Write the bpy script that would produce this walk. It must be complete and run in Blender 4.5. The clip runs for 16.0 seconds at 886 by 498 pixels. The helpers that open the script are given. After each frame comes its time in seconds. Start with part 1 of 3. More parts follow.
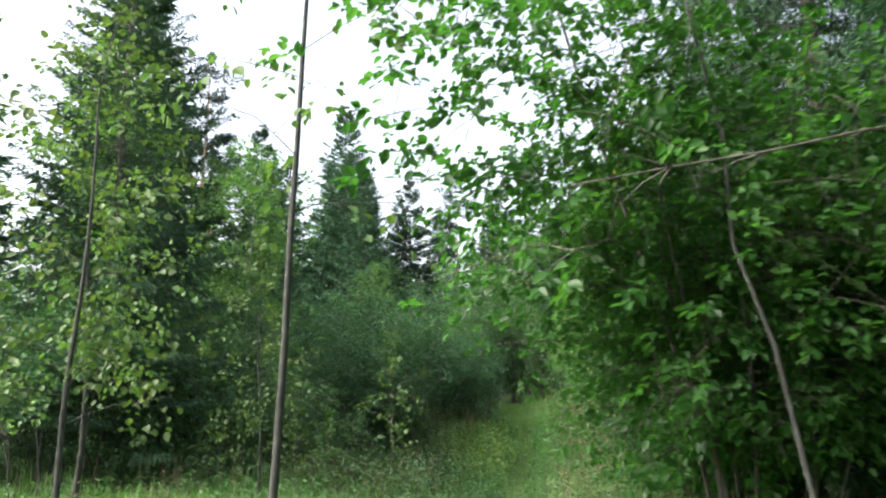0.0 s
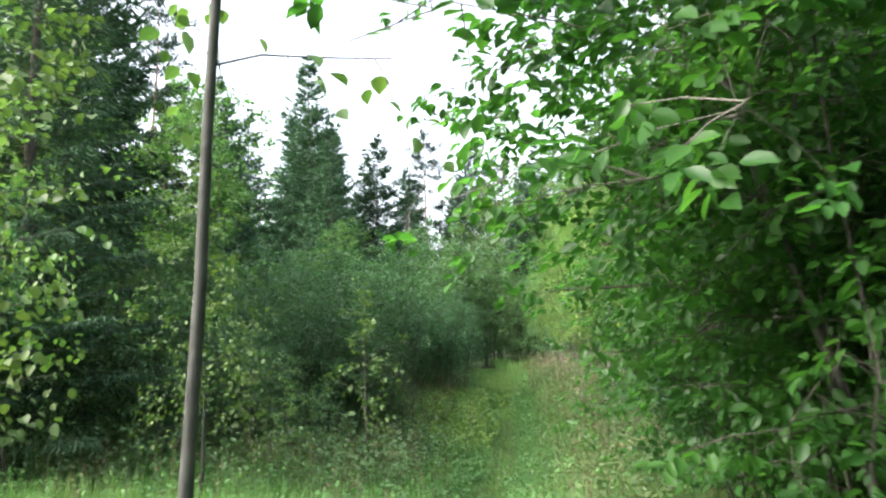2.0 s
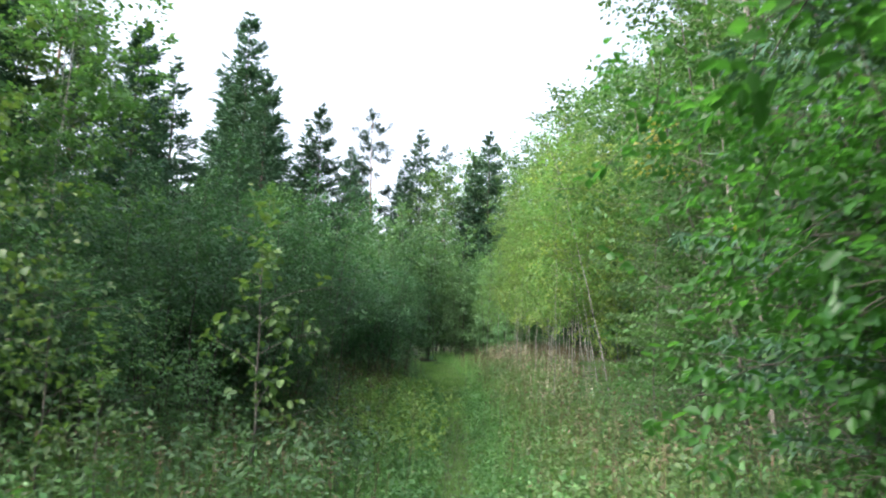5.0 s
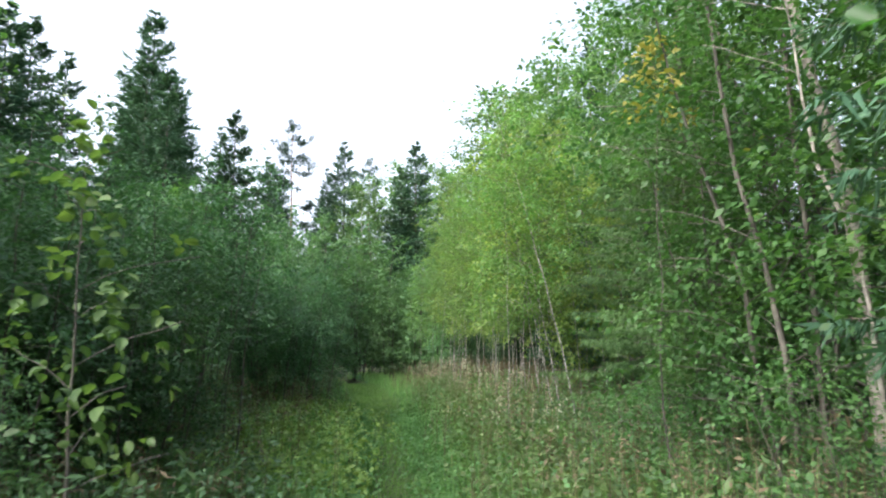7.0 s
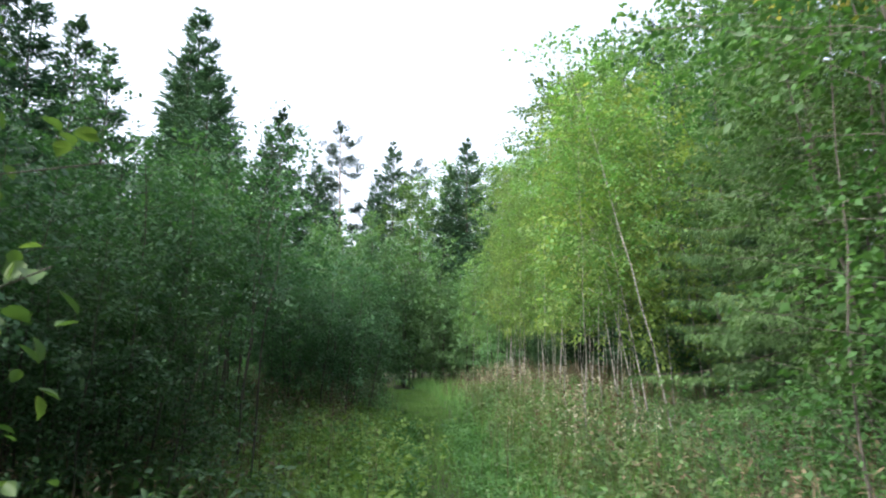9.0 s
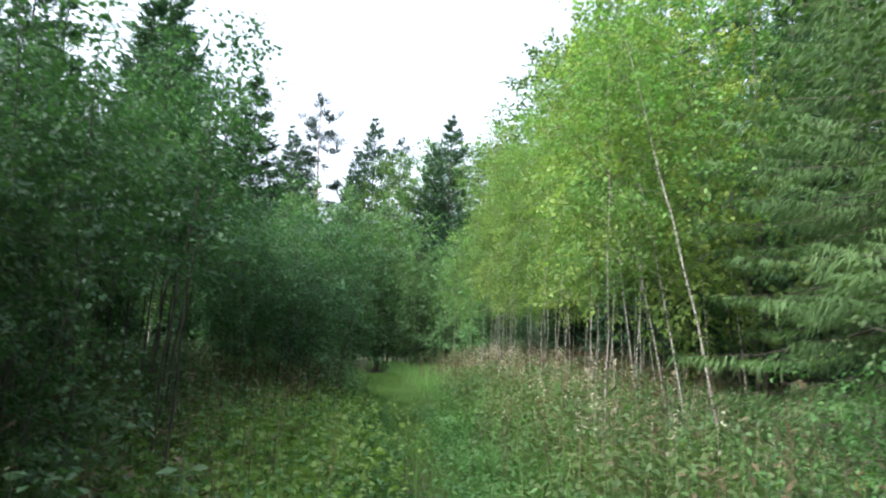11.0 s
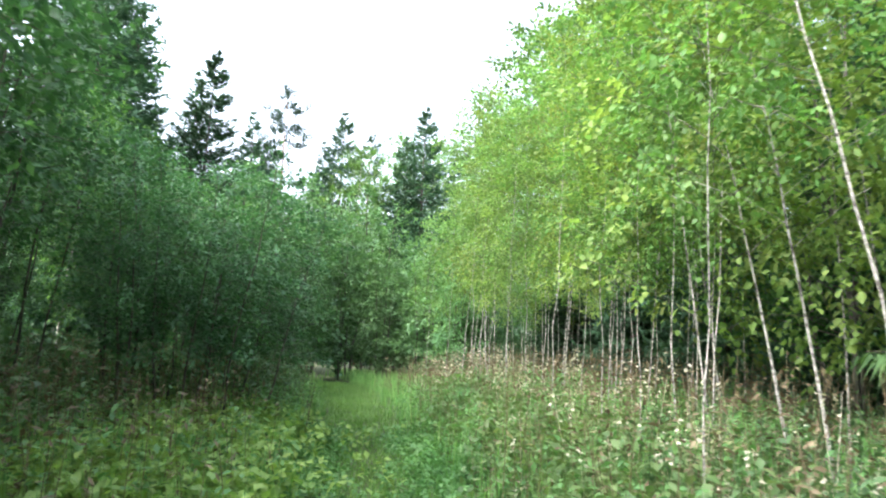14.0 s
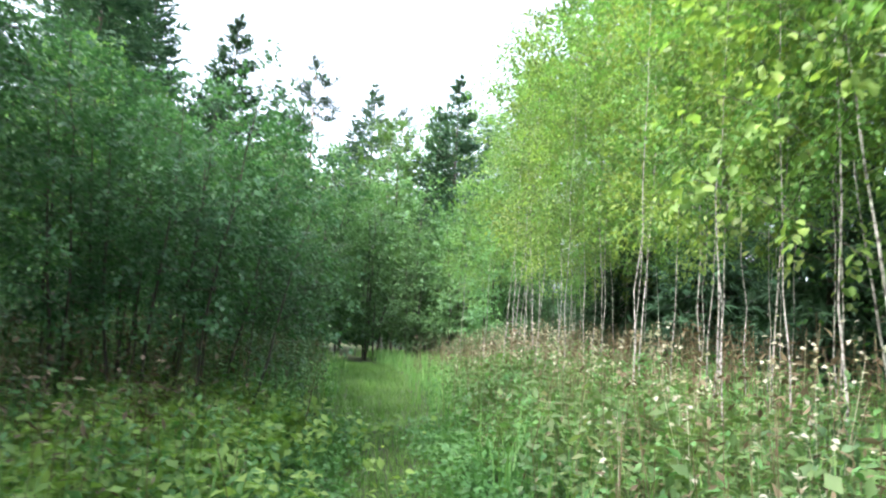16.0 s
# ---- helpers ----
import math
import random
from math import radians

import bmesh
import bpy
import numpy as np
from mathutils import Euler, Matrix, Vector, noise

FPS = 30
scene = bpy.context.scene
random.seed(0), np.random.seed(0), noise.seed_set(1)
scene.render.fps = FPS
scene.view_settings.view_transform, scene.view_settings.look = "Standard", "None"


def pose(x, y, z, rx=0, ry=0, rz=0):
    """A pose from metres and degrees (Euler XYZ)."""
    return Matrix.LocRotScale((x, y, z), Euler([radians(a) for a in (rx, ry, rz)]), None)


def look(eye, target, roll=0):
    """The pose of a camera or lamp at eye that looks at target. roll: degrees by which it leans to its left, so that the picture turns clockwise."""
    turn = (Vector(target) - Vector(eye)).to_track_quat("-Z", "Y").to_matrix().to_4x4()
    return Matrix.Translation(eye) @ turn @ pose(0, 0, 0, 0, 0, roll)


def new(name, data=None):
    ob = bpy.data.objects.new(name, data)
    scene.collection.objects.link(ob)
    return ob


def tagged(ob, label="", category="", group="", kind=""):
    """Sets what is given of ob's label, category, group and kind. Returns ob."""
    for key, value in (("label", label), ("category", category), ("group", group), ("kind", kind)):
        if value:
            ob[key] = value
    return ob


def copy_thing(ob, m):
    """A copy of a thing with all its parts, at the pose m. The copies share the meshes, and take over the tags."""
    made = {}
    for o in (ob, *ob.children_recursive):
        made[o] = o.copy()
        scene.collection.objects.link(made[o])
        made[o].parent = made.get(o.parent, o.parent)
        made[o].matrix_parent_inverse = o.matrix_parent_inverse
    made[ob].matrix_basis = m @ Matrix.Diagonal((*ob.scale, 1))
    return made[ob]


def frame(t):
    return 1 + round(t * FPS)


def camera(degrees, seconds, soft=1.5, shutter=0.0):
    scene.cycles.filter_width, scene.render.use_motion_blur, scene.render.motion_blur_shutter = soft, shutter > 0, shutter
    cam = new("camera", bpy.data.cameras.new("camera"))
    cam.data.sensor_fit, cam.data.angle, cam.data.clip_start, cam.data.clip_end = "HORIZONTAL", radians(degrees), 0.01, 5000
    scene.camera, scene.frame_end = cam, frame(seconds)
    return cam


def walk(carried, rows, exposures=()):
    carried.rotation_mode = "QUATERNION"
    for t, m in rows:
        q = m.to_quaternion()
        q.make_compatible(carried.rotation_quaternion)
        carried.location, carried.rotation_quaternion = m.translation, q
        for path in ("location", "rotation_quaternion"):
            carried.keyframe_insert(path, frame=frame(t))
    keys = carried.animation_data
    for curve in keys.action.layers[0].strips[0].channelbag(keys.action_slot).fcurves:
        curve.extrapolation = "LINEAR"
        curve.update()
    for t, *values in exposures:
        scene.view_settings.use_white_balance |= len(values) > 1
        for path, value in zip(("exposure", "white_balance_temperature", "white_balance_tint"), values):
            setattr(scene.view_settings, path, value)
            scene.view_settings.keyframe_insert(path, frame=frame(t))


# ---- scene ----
PATH = [
    (0, (1.396, 0.42, 2.665), (1.016, 2.355, 3.0), -0.6),
    (0.5, (1.18, 0.912, 2.659), (0.768, 2.842, 2.985), -0.6),
    (1, (1.0, 1.404, 2.653), (0.647, 3.353, 2.932), -0.6),
    (1.5, (0.855, 1.929, 2.647), (0.493, 3.884, 2.867), -0.4),
    (2, (0.765, 2.326, 2.656), (0.478, 4.291, 2.892), -1.1),
    (2.5, (0.605, 2.915, 2.634), (0.319, 4.872, 2.93), -1.0),
    (3, (0.517, 3.503, 2.581), (0.309, 5.473, 2.859), -0.4),
    (3.5, (0.4, 4.024, 2.567), (0.201, 5.998, 2.821), -0.7),
    (3.7, (0.338, 4.26, 2.543), (0.146, 6.24, 2.745), 0.2),
    (5.8, (0.129, 7.088, 1.951), (0.048, 9.07, 2.205), 2.4),
    (6, (0.099, 7.309, 1.956), (0.047, 9.294, 2.201), 2.6),
    (6.5, (0.032, 7.917, 1.934), (0.095, 9.902, 2.175), 0.4),
    (7, (0.001, 8.485, 1.916), (0.086, 10.461, 2.216), -0.0),
    (7.5, (-0.026, 8.993, 1.895), (0.144, 10.961, 2.21), -0.5),
    (8, (-0.051, 9.486, 1.856), (-0.025, 11.461, 2.167), 0.0),
    (8.5, (-0.027, 9.999, 1.849), (0.046, 11.976, 2.146), 0.0),
    (9, (-0.05, 10.51, 1.829), (-0.108, 12.483, 2.147), 0.3),
    (11.3, (-0.225, 12.883, 1.575), (-0.214, 14.865, 1.846), 2.5),
    (11.5, (-0.229, 13.098, 1.54), (-0.215, 15.087, 1.751), 2.5),
    (12, (-0.261, 13.634, 1.541), (-0.262, 15.628, 1.703), 1.5),
    (12.5, (-0.241, 14.139, 1.491), (-0.237, 16.128, 1.7), 3.2),
    (13, (-0.258, 14.679, 1.527), (-0.22, 16.666, 1.754), 2.9),
    (13.5, (-0.235, 15.257, 1.53), (-0.197, 17.234, 1.829), 3.4),
    (14, (-0.261, 15.773, 1.531), (-0.172, 17.746, 1.851), 3.1),
    (14.5, (-0.27, 16.311, 1.526), (-0.235, 18.283, 1.859), 4.2),
    (15, (-0.256, 16.861, 1.494), (-0.204, 18.837, 1.803), 3.5),
    (15.5, (-0.275, 17.35, 1.497), (-0.295, 19.326, 1.806), 3.4),
    (16, (-0.232, 17.906, 1.471), (-0.233, 19.889, 1.734), 3.5),
]
cam = camera(64.4, 16.0, soft=2.1, shutter=0.5)
walk(cam, [(t, look(eye, target, roll)) for t, eye, target, roll in PATH],
     exposures=[(0, 2.1, 6500, 10), (1, 2.3, 6500, 10), (2, 2.5, 6500, 10), (3.5, 2.38, 6200, 11), (6.5, 2.17, 6250, 11), (9, 2.15, 6250, 11),
                (11.4, 2.3, 6200, 11), (12.6, 2.9, 6200, 10), (14, 2.9, 6200, 10), (16, 2.95, 6150, 11)])

# ---- world, sun and exposure: bright overcast sky ----
world = bpy.data.worlds.new("overcast_sky")
scene.world = world
world.use_nodes = True
wn, wl = world.node_tree.nodes, world.node_tree.links
sky = wn.new("ShaderNodeTexSky")
sky.sky_type = "NISHITA"
sky.sun_disc = False
sky.sun_elevation, sky.sun_rotation = radians(43), radians(-118)
sky.air_density, sky.dust_density, sky.ozone_density = 1.0, 6.0, 1.0
soften = wn.new("ShaderNodeHueSaturation")
soften.inputs["Saturation"].default_value = 0.5
wl.new(sky.outputs[0], soften.inputs["Color"])
wl.new(soften.outputs[0], wn["Background"].inputs["Color"])
wn["Background"].inputs["Strength"].default_value = 0.15

sun_data = bpy.data.lights.new("sun", "SUN")
sun_data.energy, sun_data.angle, sun_data.color = 0.7, radians(25), (1.0, 0.95, 0.86)
sun = new("sun", sun_data)
sun.matrix_world = look((-48, -26, 52), (0, 0, 0))


# ---- materials ----
def material(name):
    m = bpy.data.materials.new(name)
    m.use_nodes = True
    return m, m.node_tree.nodes, m.node_tree.links, m.node_tree.nodes["Principled BSDF"]


def ramp(nodes, stops):
    r = nodes.new("ShaderNodeValToRGB")
    while len(r.color_ramp.elements) < len(stops):
        r.color_ramp.elements.new(0.5)
    for e, (p, c) in zip(r.color_ramp.elements, stops):
        e.position, e.color = p, (*c, 1)
    return r


def leaf_material(name, stops, glow=0.4, rough=0.5, tree_shift=0.05, gloss=0.3):
    """Leaves: colour varies leaf by leaf and tree by tree; light shines through."""
    m, n, l, p = material(name)
    geo, info = n.new("ShaderNodeNewGeometry"), n.new("ShaderNodeObjectInfo")
    tex, tc = n.new("ShaderNodeTexNoise"), n.new("ShaderNodeTexCoord")
    tex.inputs["Scale"].default_value = 1.3
    l.new(tc.outputs["Object"], tex.inputs["Vector"])
    mix = n.new("ShaderNodeMath")
    mix.operation = "MULTIPLY_ADD"
    mix.inputs[1].default_value = 0.36
    swing = n.new("ShaderNodeMath")
    swing.operation = "MULTIPLY_ADD"
    swing.inputs[1].default_value, swing.inputs[2].default_value = 1.5, -0.2
    l.new(tex.outputs[0], swing.inputs[0])
    l.new(geo.outputs["Random Per Island"], mix.inputs[0])
    l.new(swing.outputs[0], mix.inputs[2])
    r = ramp(n, [(at, (c[0] * 0.97, c[1], c[2] * 1.42)) for at, c in stops])
    off = n.new("ShaderNodeMath")
    off.operation = "ADD"
    off.inputs[1].default_value = -0.22
    l.new(mix.outputs[0], off.inputs[0])
    l.new(off.outputs[0], r.inputs[0])
    hue = n.new("ShaderNodeHueSaturation")
    l.new(r.outputs[0], hue.inputs["Color"])
    val = n.new("ShaderNodeMapRange")
    val.inputs["To Min"].default_value, val.inputs["To Max"].default_value = 0.72, 1.22
    l.new(info.outputs["Random"], val.inputs[0])
    l.new(val.outputs[0], hue.inputs["Value"])
    hv = n.new("ShaderNodeMapRange")
    hv.inputs["To Min"].default_value, hv.inputs["To Max"].default_value = 0.5 - tree_shift / 4, 0.5 + tree_shift / 4
    l.new(info.outputs["Random"], hv.inputs[0])
    l.new(hv.outputs[0], hue.inputs["Hue"])
    l.new(hue.outputs[0], p.inputs["Base Color"])
    p.inputs["Roughness"].default_value = rough
    p.inputs["Specular IOR Level"].default_value = gloss
    tr = n.new("ShaderNodeBsdfTranslucent")
    warm = n.new("ShaderNodeMixRGB")
    warm.blend_type = "MULTIPLY"
    warm.inputs[0].default_value = 1.0
    warm.inputs[2].default_value = (1.35, 1.5, 0.75, 1)
    l.new(hue.outputs[0], warm.inputs[1])
    l.new(warm.outputs[0], tr.inputs["Color"])
    ms = n.new("ShaderNodeMixShader")
    ms.inputs[0].default_value = glow
    l.new(p.outputs[0], ms.inputs[1])
    l.new(tr.outputs[0], ms.inputs[2])
    l.new(ms.outputs[0], n["Material Output"].inputs["Surface"])
    return m


def bark_material(name, light, dark, scale=(8, 8, 2), lo=0.35, hi=0.65, rough=0.85):
    m, n, l, p = material(name)
    tc, mp = n.new("ShaderNodeTexCoord"), n.new("ShaderNodeMapping")
    mp.inputs["Scale"].default_value = scale
    a, b = n.new("ShaderNodeTexNoise"), n.new("ShaderNodeTexNoise")
    a.inputs["Scale"].default_value, a.inputs["Detail"].default_value = 3, 6
    b.inputs["Scale"].default_value = 0.8
    l.new(tc.outputs["Object"], mp.inputs[0])
    l.new(mp.outputs[0], a.inputs["Vector"])
    l.new(tc.outputs["Object"], b.inputs["Vector"])
    r = ramp(n, [(lo, dark), (hi, light)])
    l.new(a.outputs[0], r.inputs[0])
    mx = n.new("ShaderNodeMixRGB")
    mx.blend_type = "OVERLAY"
    mx.inputs[0].default_value = 0.45
    l.new(r.outputs[0], mx.inputs[1])
    l.new(b.outputs[0], mx.inputs[2])
    l.new(mx.outputs[0], p.inputs["Base Color"])
    p.inputs["Roughness"].default_value = rough
    bp = n.new("ShaderNodeBump")
    bp.inputs["Strength"].default_value, bp.inputs["Distance"].default_value = 0.5, 0.01
    l.new(a.outputs[0], bp.inputs["Height"])
    l.new(bp.outputs[0], p.inputs["Normal"])
    return m


LEAF_ALDER = leaf_material("alder_leaf", [(0.1, (0.027, 0.068, 0.023)), (0.5, (0.047, 0.113, 0.034)), (0.9, (0.083, 0.165, 0.045))], 0.35)
LEAF_WILLOW = leaf_material("willow_leaf", [(0.1, (0.055, 0.115, 0.04)), (0.5, (0.09, 0.18, 0.052)), (0.9, (0.14, 0.23, 0.065))], 0.35)
LEAF_BIRCH = leaf_material("birch_leaf", [(0.1, (0.06, 0.125, 0.028)), (0.5, (0.105, 0.195, 0.042)), (0.9, (0.175, 0.26, 0.055)), (1.0, (0.3, 0.28, 0.06))], 0.45)
LEAF_ASPEN = leaf_material("aspen_leaf", [(0.1, (0.085, 0.145, 0.03)), (0.5, (0.145, 0.21, 0.042)), (0.9, (0.23, 0.285, 0.055))], 0.45)
LEAF_MEADOW = leaf_material("meadow_aspen_leaf", [(0.1, (0.055, 0.11, 0.026)), (0.5, (0.09, 0.16, 0.034)), (0.9, (0.15, 0.22, 0.044))], 0.35)
LEAF_TALL = leaf_material("tall_birch_leaf", [(0.1, (0.045, 0.1, 0.025)), (0.5, (0.08, 0.155, 0.035)), (0.9, (0.12, 0.2, 0.045))], 0.4)
LEAF_HAZEL = leaf_material("hazel_leaf", [(0.1, (0.024, 0.07, 0.012)), (0.5, (0.042, 0.115, 0.017)), (0.96, (0.07, 0.16, 0.023)), (1.0, (0.24, 0.22, 0.03))], 0.6, 0.42, gloss=0.45)
LEAF_CHERRY = leaf_material("bird_cherry_leaf", [(0.1, (0.03, 0.076, 0.017)), (0.5, (0.055, 0.122, 0.025)), (0.94, (0.092, 0.17, 0.034)), (1.0, (0.3, 0.26, 0.04))], 0.4)
LEAF_PALE = leaf_material("pale_thicket_leaf", [(0.1, (0.055, 0.12, 0.042)), (0.5, (0.095, 0.192, 0.058)), (0.9, (0.14, 0.25, 0.07))], 0.35)
LEAF_YELLOW = leaf_material("autumn_leaf", [(0.1, (0.4, 0.36, 0.06)), (0.9, (0.52, 0.46, 0.12))], 0.4)
NEEDLES = leaf_material("spruce_needles", [(0.1, (0.028, 0.065, 0.026)), (0.5, (0.05, 0.105, 0.042)), (0.9, (0.08, 0.145, 0.055))], 0.15, 0.6, gloss=0.12)
NEEDLES_NEAR = leaf_material("near_spruce_needles", [(0.1, (0.04, 0.075, 0.022)), (0.5, (0.068, 0.115, 0.032)), (0.9, (0.105, 0.16, 0.045))], 0.25, 0.6, gloss=0.12)
NEEDLES_PINE = leaf_material("pine_needles", [(0.1, (0.02, 0.042, 0.025)), (0.9, (0.055, 0.09, 0.045))], 0.15, 0.6, gloss=0.12)
GRASS = leaf_material("meadow_grass", [(0.1, (0.085, 0.18, 0.035)), (0.5, (0.145, 0.26, 0.055)), (0.85, (0.22, 0.32, 0.08)), (1.0, (0.3, 0.29, 0.12))], 0.35)
GRASS_PATH = leaf_material("path_grass", [(0.1, (0.085, 0.18, 0.03)), (0.5, (0.13, 0.25, 0.045)), (0.9, (0.18, 0.3, 0.06))], 0.4)
WEED = leaf_material("weed_leaf", [(0.1, (0.055, 0.14, 0.034)), (0.5, (0.1, 0.21, 0.05)), (0.9, (0.16, 0.28, 0.07))], 0.35)
WEED_LIME = leaf_material("lime_weed_leaf", [(0.1, (0.12, 0.2, 0.04)), (0.5, (0.2, 0.28, 0.055)), (0.9, (0.28, 0.35, 0.075))], 0.4)
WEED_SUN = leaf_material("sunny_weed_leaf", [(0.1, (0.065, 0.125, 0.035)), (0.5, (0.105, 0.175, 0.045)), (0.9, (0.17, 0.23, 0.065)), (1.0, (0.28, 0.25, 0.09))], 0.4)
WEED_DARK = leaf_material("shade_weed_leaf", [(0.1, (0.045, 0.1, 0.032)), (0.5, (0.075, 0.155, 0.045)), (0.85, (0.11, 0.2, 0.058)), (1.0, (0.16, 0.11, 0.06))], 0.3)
DRY = leaf_material("dry_stalk", [(0.1, (0.08, 0.06, 0.025)), (0.5, (0.14, 0.11, 0.045)), (0.9, (0.23, 0.19, 0.085))], 0.15, 0.8)
FLUFF = leaf_material("seed_fluff", [(0.1, (0.26, 0.23, 0.13)), (0.9, (0.52, 0.49, 0.31))], 0.4, 0.9)
BARK_ALDER = bark_material("alder_bark", (0.085, 0.075, 0.06), (0.03, 0.027, 0.022))
BARK_BIRCH = bark_material("birch_bark", (0.34, 0.33, 0.3), (0.07, 0.064, 0.057), (2, 2, 9), 0.36, 0.56)
BARK_GREY = bark_material("aspen_bark", (0.135, 0.125, 0.105), (0.055, 0.05, 0.044), (5, 5, 3))
BARK_PALE = bark_material("pale_grey_bark", (0.3, 0.28, 0.245), (0.11, 0.1, 0.085), (4, 4, 6), 0.34, 0.6)
BARK_SMOOTH = bark_material("smooth_grey_bark", (0.064, 0.066, 0.058), (0.03, 0.031, 0.027), (5, 5, 3))
BARK_SPRUCE = bark_material("spruce_bark", (0.09, 0.075, 0.06), (0.035, 0.03, 0.025))
BARK_PINE = bark_material("pine_bark", (0.26, 0.14, 0.08), (0.1, 0.065, 0.045))

SOIL, n, l, p = material("forest_soil")
tc = n.new("ShaderNodeTexCoord")
na, nb = n.new("ShaderNodeTexNoise"), n.new("ShaderNodeTexNoise")
na.inputs["Scale"].default_value, na.inputs["Detail"].default_value = 14, 8
nb.inputs["Scale"].default_value, nb.inputs["Detail"].default_value = 0.7, 4
for q in (na, nb):
    l.new(tc.outputs["Object"], q.inputs["Vector"])
ra = ramp(n, [(0.3, (0.03, 0.035, 0.015)), (0.5, (0.05, 0.075, 0.02)), (0.7, (0.09, 0.12, 0.035))])
rb = ramp(n, [(0.35, (0.55, 0.5, 0.42)), (0.65, (1, 1, 1))])
l.new(na.outputs[0], ra.inputs[0])
l.new(nb.outputs[0], rb.inputs[0])
mm = n.new("ShaderNodeMixRGB")
mm.blend_type = "MULTIPLY"
mm.inputs[0].default_value = 1
l.new(ra.outputs[0], mm.inputs[1])
l.new(rb.outputs[0], mm.inputs[2])
l.new(mm.outputs[0], p.inputs["Base Color"])
p.inputs["Roughness"].default_value = 0.95
bmp = n.new("ShaderNodeBump")
bmp.inputs["Distance"].default_value = 0.04
l.new(na.outputs[0], bmp.inputs["Height"])
l.new(bmp.outputs[0], p.inputs["Normal"])

# ---- the lie of the land ----
LAND_Y = [-400, 0, 4, 7, 10.5, 13, 16, 18, 21, 26, 38, 60, 100, 600]
LAND_Z = [1.1, 1.05, 0.95, 0.58, 0.35, 0.12, 0.03, 0.06, 0.28, 0.48, 0.68, 0.9, 1.0, 1.0]
TRACK_Y = [-40, 0, 4, 9, 13, 18, 24, 30, 38, 46, 60]
TRACK_X = [4, 1.35, 0.35, 0.02, -0.15, -0.2, -0.6, -1.2, -2.2, -4.2, -9]


def land(x, y):
    """Height of the ground; works on numbers and arrays."""
    x, y = np.asarray(x, float), np.asarray(y, float)
    z = (np.interp(y - 0.8, LAND_Y, LAND_Z) + np.interp(y, LAND_Y, LAND_Z) + np.interp(y + 0.8, LAND_Y, LAND_Z)) / 3
    e = x - np.interp(y, TRACK_Y, TRACK_X)
    d = np.abs(e)
    rise = np.interp(y, [8, 12, 30, 40], [0, 1, 1, 0])
    z = z + rise * (0.4 * np.interp(e, [0.9, 2.6], [0, 1]) + 0.2 * np.interp(-e, [1.2, 3], [0, 1]))
    return z - 0.05 * np.exp(-(d / 0.5) ** 2) + 0.04 * np.sin(1.7 * x + 0.6 * y) * np.cos(1.1 * y - 0.8 * x) * np.clip(d - 0.4, 0, 1)


def mesh_of(name, verts, faces, mat, smooth=False):
    """One mesh from arrays: verts (n, 3), faces a list of arrays (m, k)."""
    me = bpy.data.meshes.new(name)
    verts = np.asarray(verts, np.float32)
    faces = [np.asarray(f, np.int32) for f in faces if len(f)]
    me.vertices.add(len(verts))
    me.vertices.foreach_set("co", verts.ravel())
    loops = np.concatenate([f.ravel() for f in faces])
    sizes = np.concatenate([np.full(len(f), f.shape[1], np.int32) for f in faces])
    me.loops.add(len(loops))
    me.loops.foreach_set("vertex_index", loops)
    me.polygons.add(len(sizes))
    me.polygons.foreach_set("loop_start", np.concatenate([[0], np.cumsum(sizes)[:-1]]).astype(np.int32))
    me.update(calc_edges=True)
    me.validate()
    if smooth:
        me.polygons.foreach_set("use_smooth", np.ones(len(sizes), bool))
    me.materials.append(mat)
    return me


def part(name, me, parent, label=""):
    ob = new(name, me)
    ob.parent = parent
    return tagged(ob, label) if label else ob


def tube(points, radii, sides=6):
    """Tapered tube along points."""
    pts = np.asarray(points, float)
    d = np.gradient(pts, axis=0)
    d /= np.linalg.norm(d, axis=1)[:, None] + 1e-9
    ref = np.where(np.abs(d[:, 2:3]) > 0.9, [[1.0, 0, 0]], [[0, 0, 1.0]])
    u = np.cross(d, ref)
    u /= np.linalg.norm(u, axis=1)[:, None] + 1e-9
    v = np.cross(d, u)
    a = np.arange(sides) * 2 * np.pi / sides
    ring = np.cos(a)[None, :, None] * u[:, None] + np.sin(a)[None, :, None] * v[:, None]
    V = (pts[:, None] + ring * np.asarray(radii)[:, None, None]).reshape(-1, 3)
    i = np.arange(len(pts) - 1)[:, None] * sides
    j = np.arange(sides)[None]
    k = (j + 1) % sides
    F = np.stack([i + j, i + k, i + sides + k, i + sides + j], -1).reshape(-1, 4)
    return V, F


def join(pieces):
    V, F, at = [], [], 0
    for v, f in pieces:
        V.append(v)
        F.append(f + at)
        at += len(v)
    return np.concatenate(V), np.concatenate(F)


def unit(a):
    return a / (np.linalg.norm(a, axis=-1, keepdims=True) + 1e-9)


def leaves(rng, P, size, droop=0.4, width=0.62, flat=1.0):
    """Folded leaves at P, a rhomb each."""
    n = len(P)
    t = rng.normal(size=(n, 3))
    t[:, 2] = t[:, 2] * 0.5 - droop
    t = unit(t)
    up = rng.normal(size=(n, 3)) * 0.6
    up[:, 2] += flat
    s = unit(np.cross(t, up))
    nn = np.cross(s, t)
    L = (size * rng.uniform(0.65, 1.25, n))[:, None]
    W = L * width / 2
    V = np.stack([P, P + t * L * 0.45 + s * W + nn * W * 0.35, P + t * L, P + t * L * 0.45 - s * W + nn * W * 0.35], 1)
    i = np.arange(n)[:, None] * 4
    return V.reshape(-1, 3), [np.concatenate([i + [0, 1, 2], i + [0, 2, 3]])]


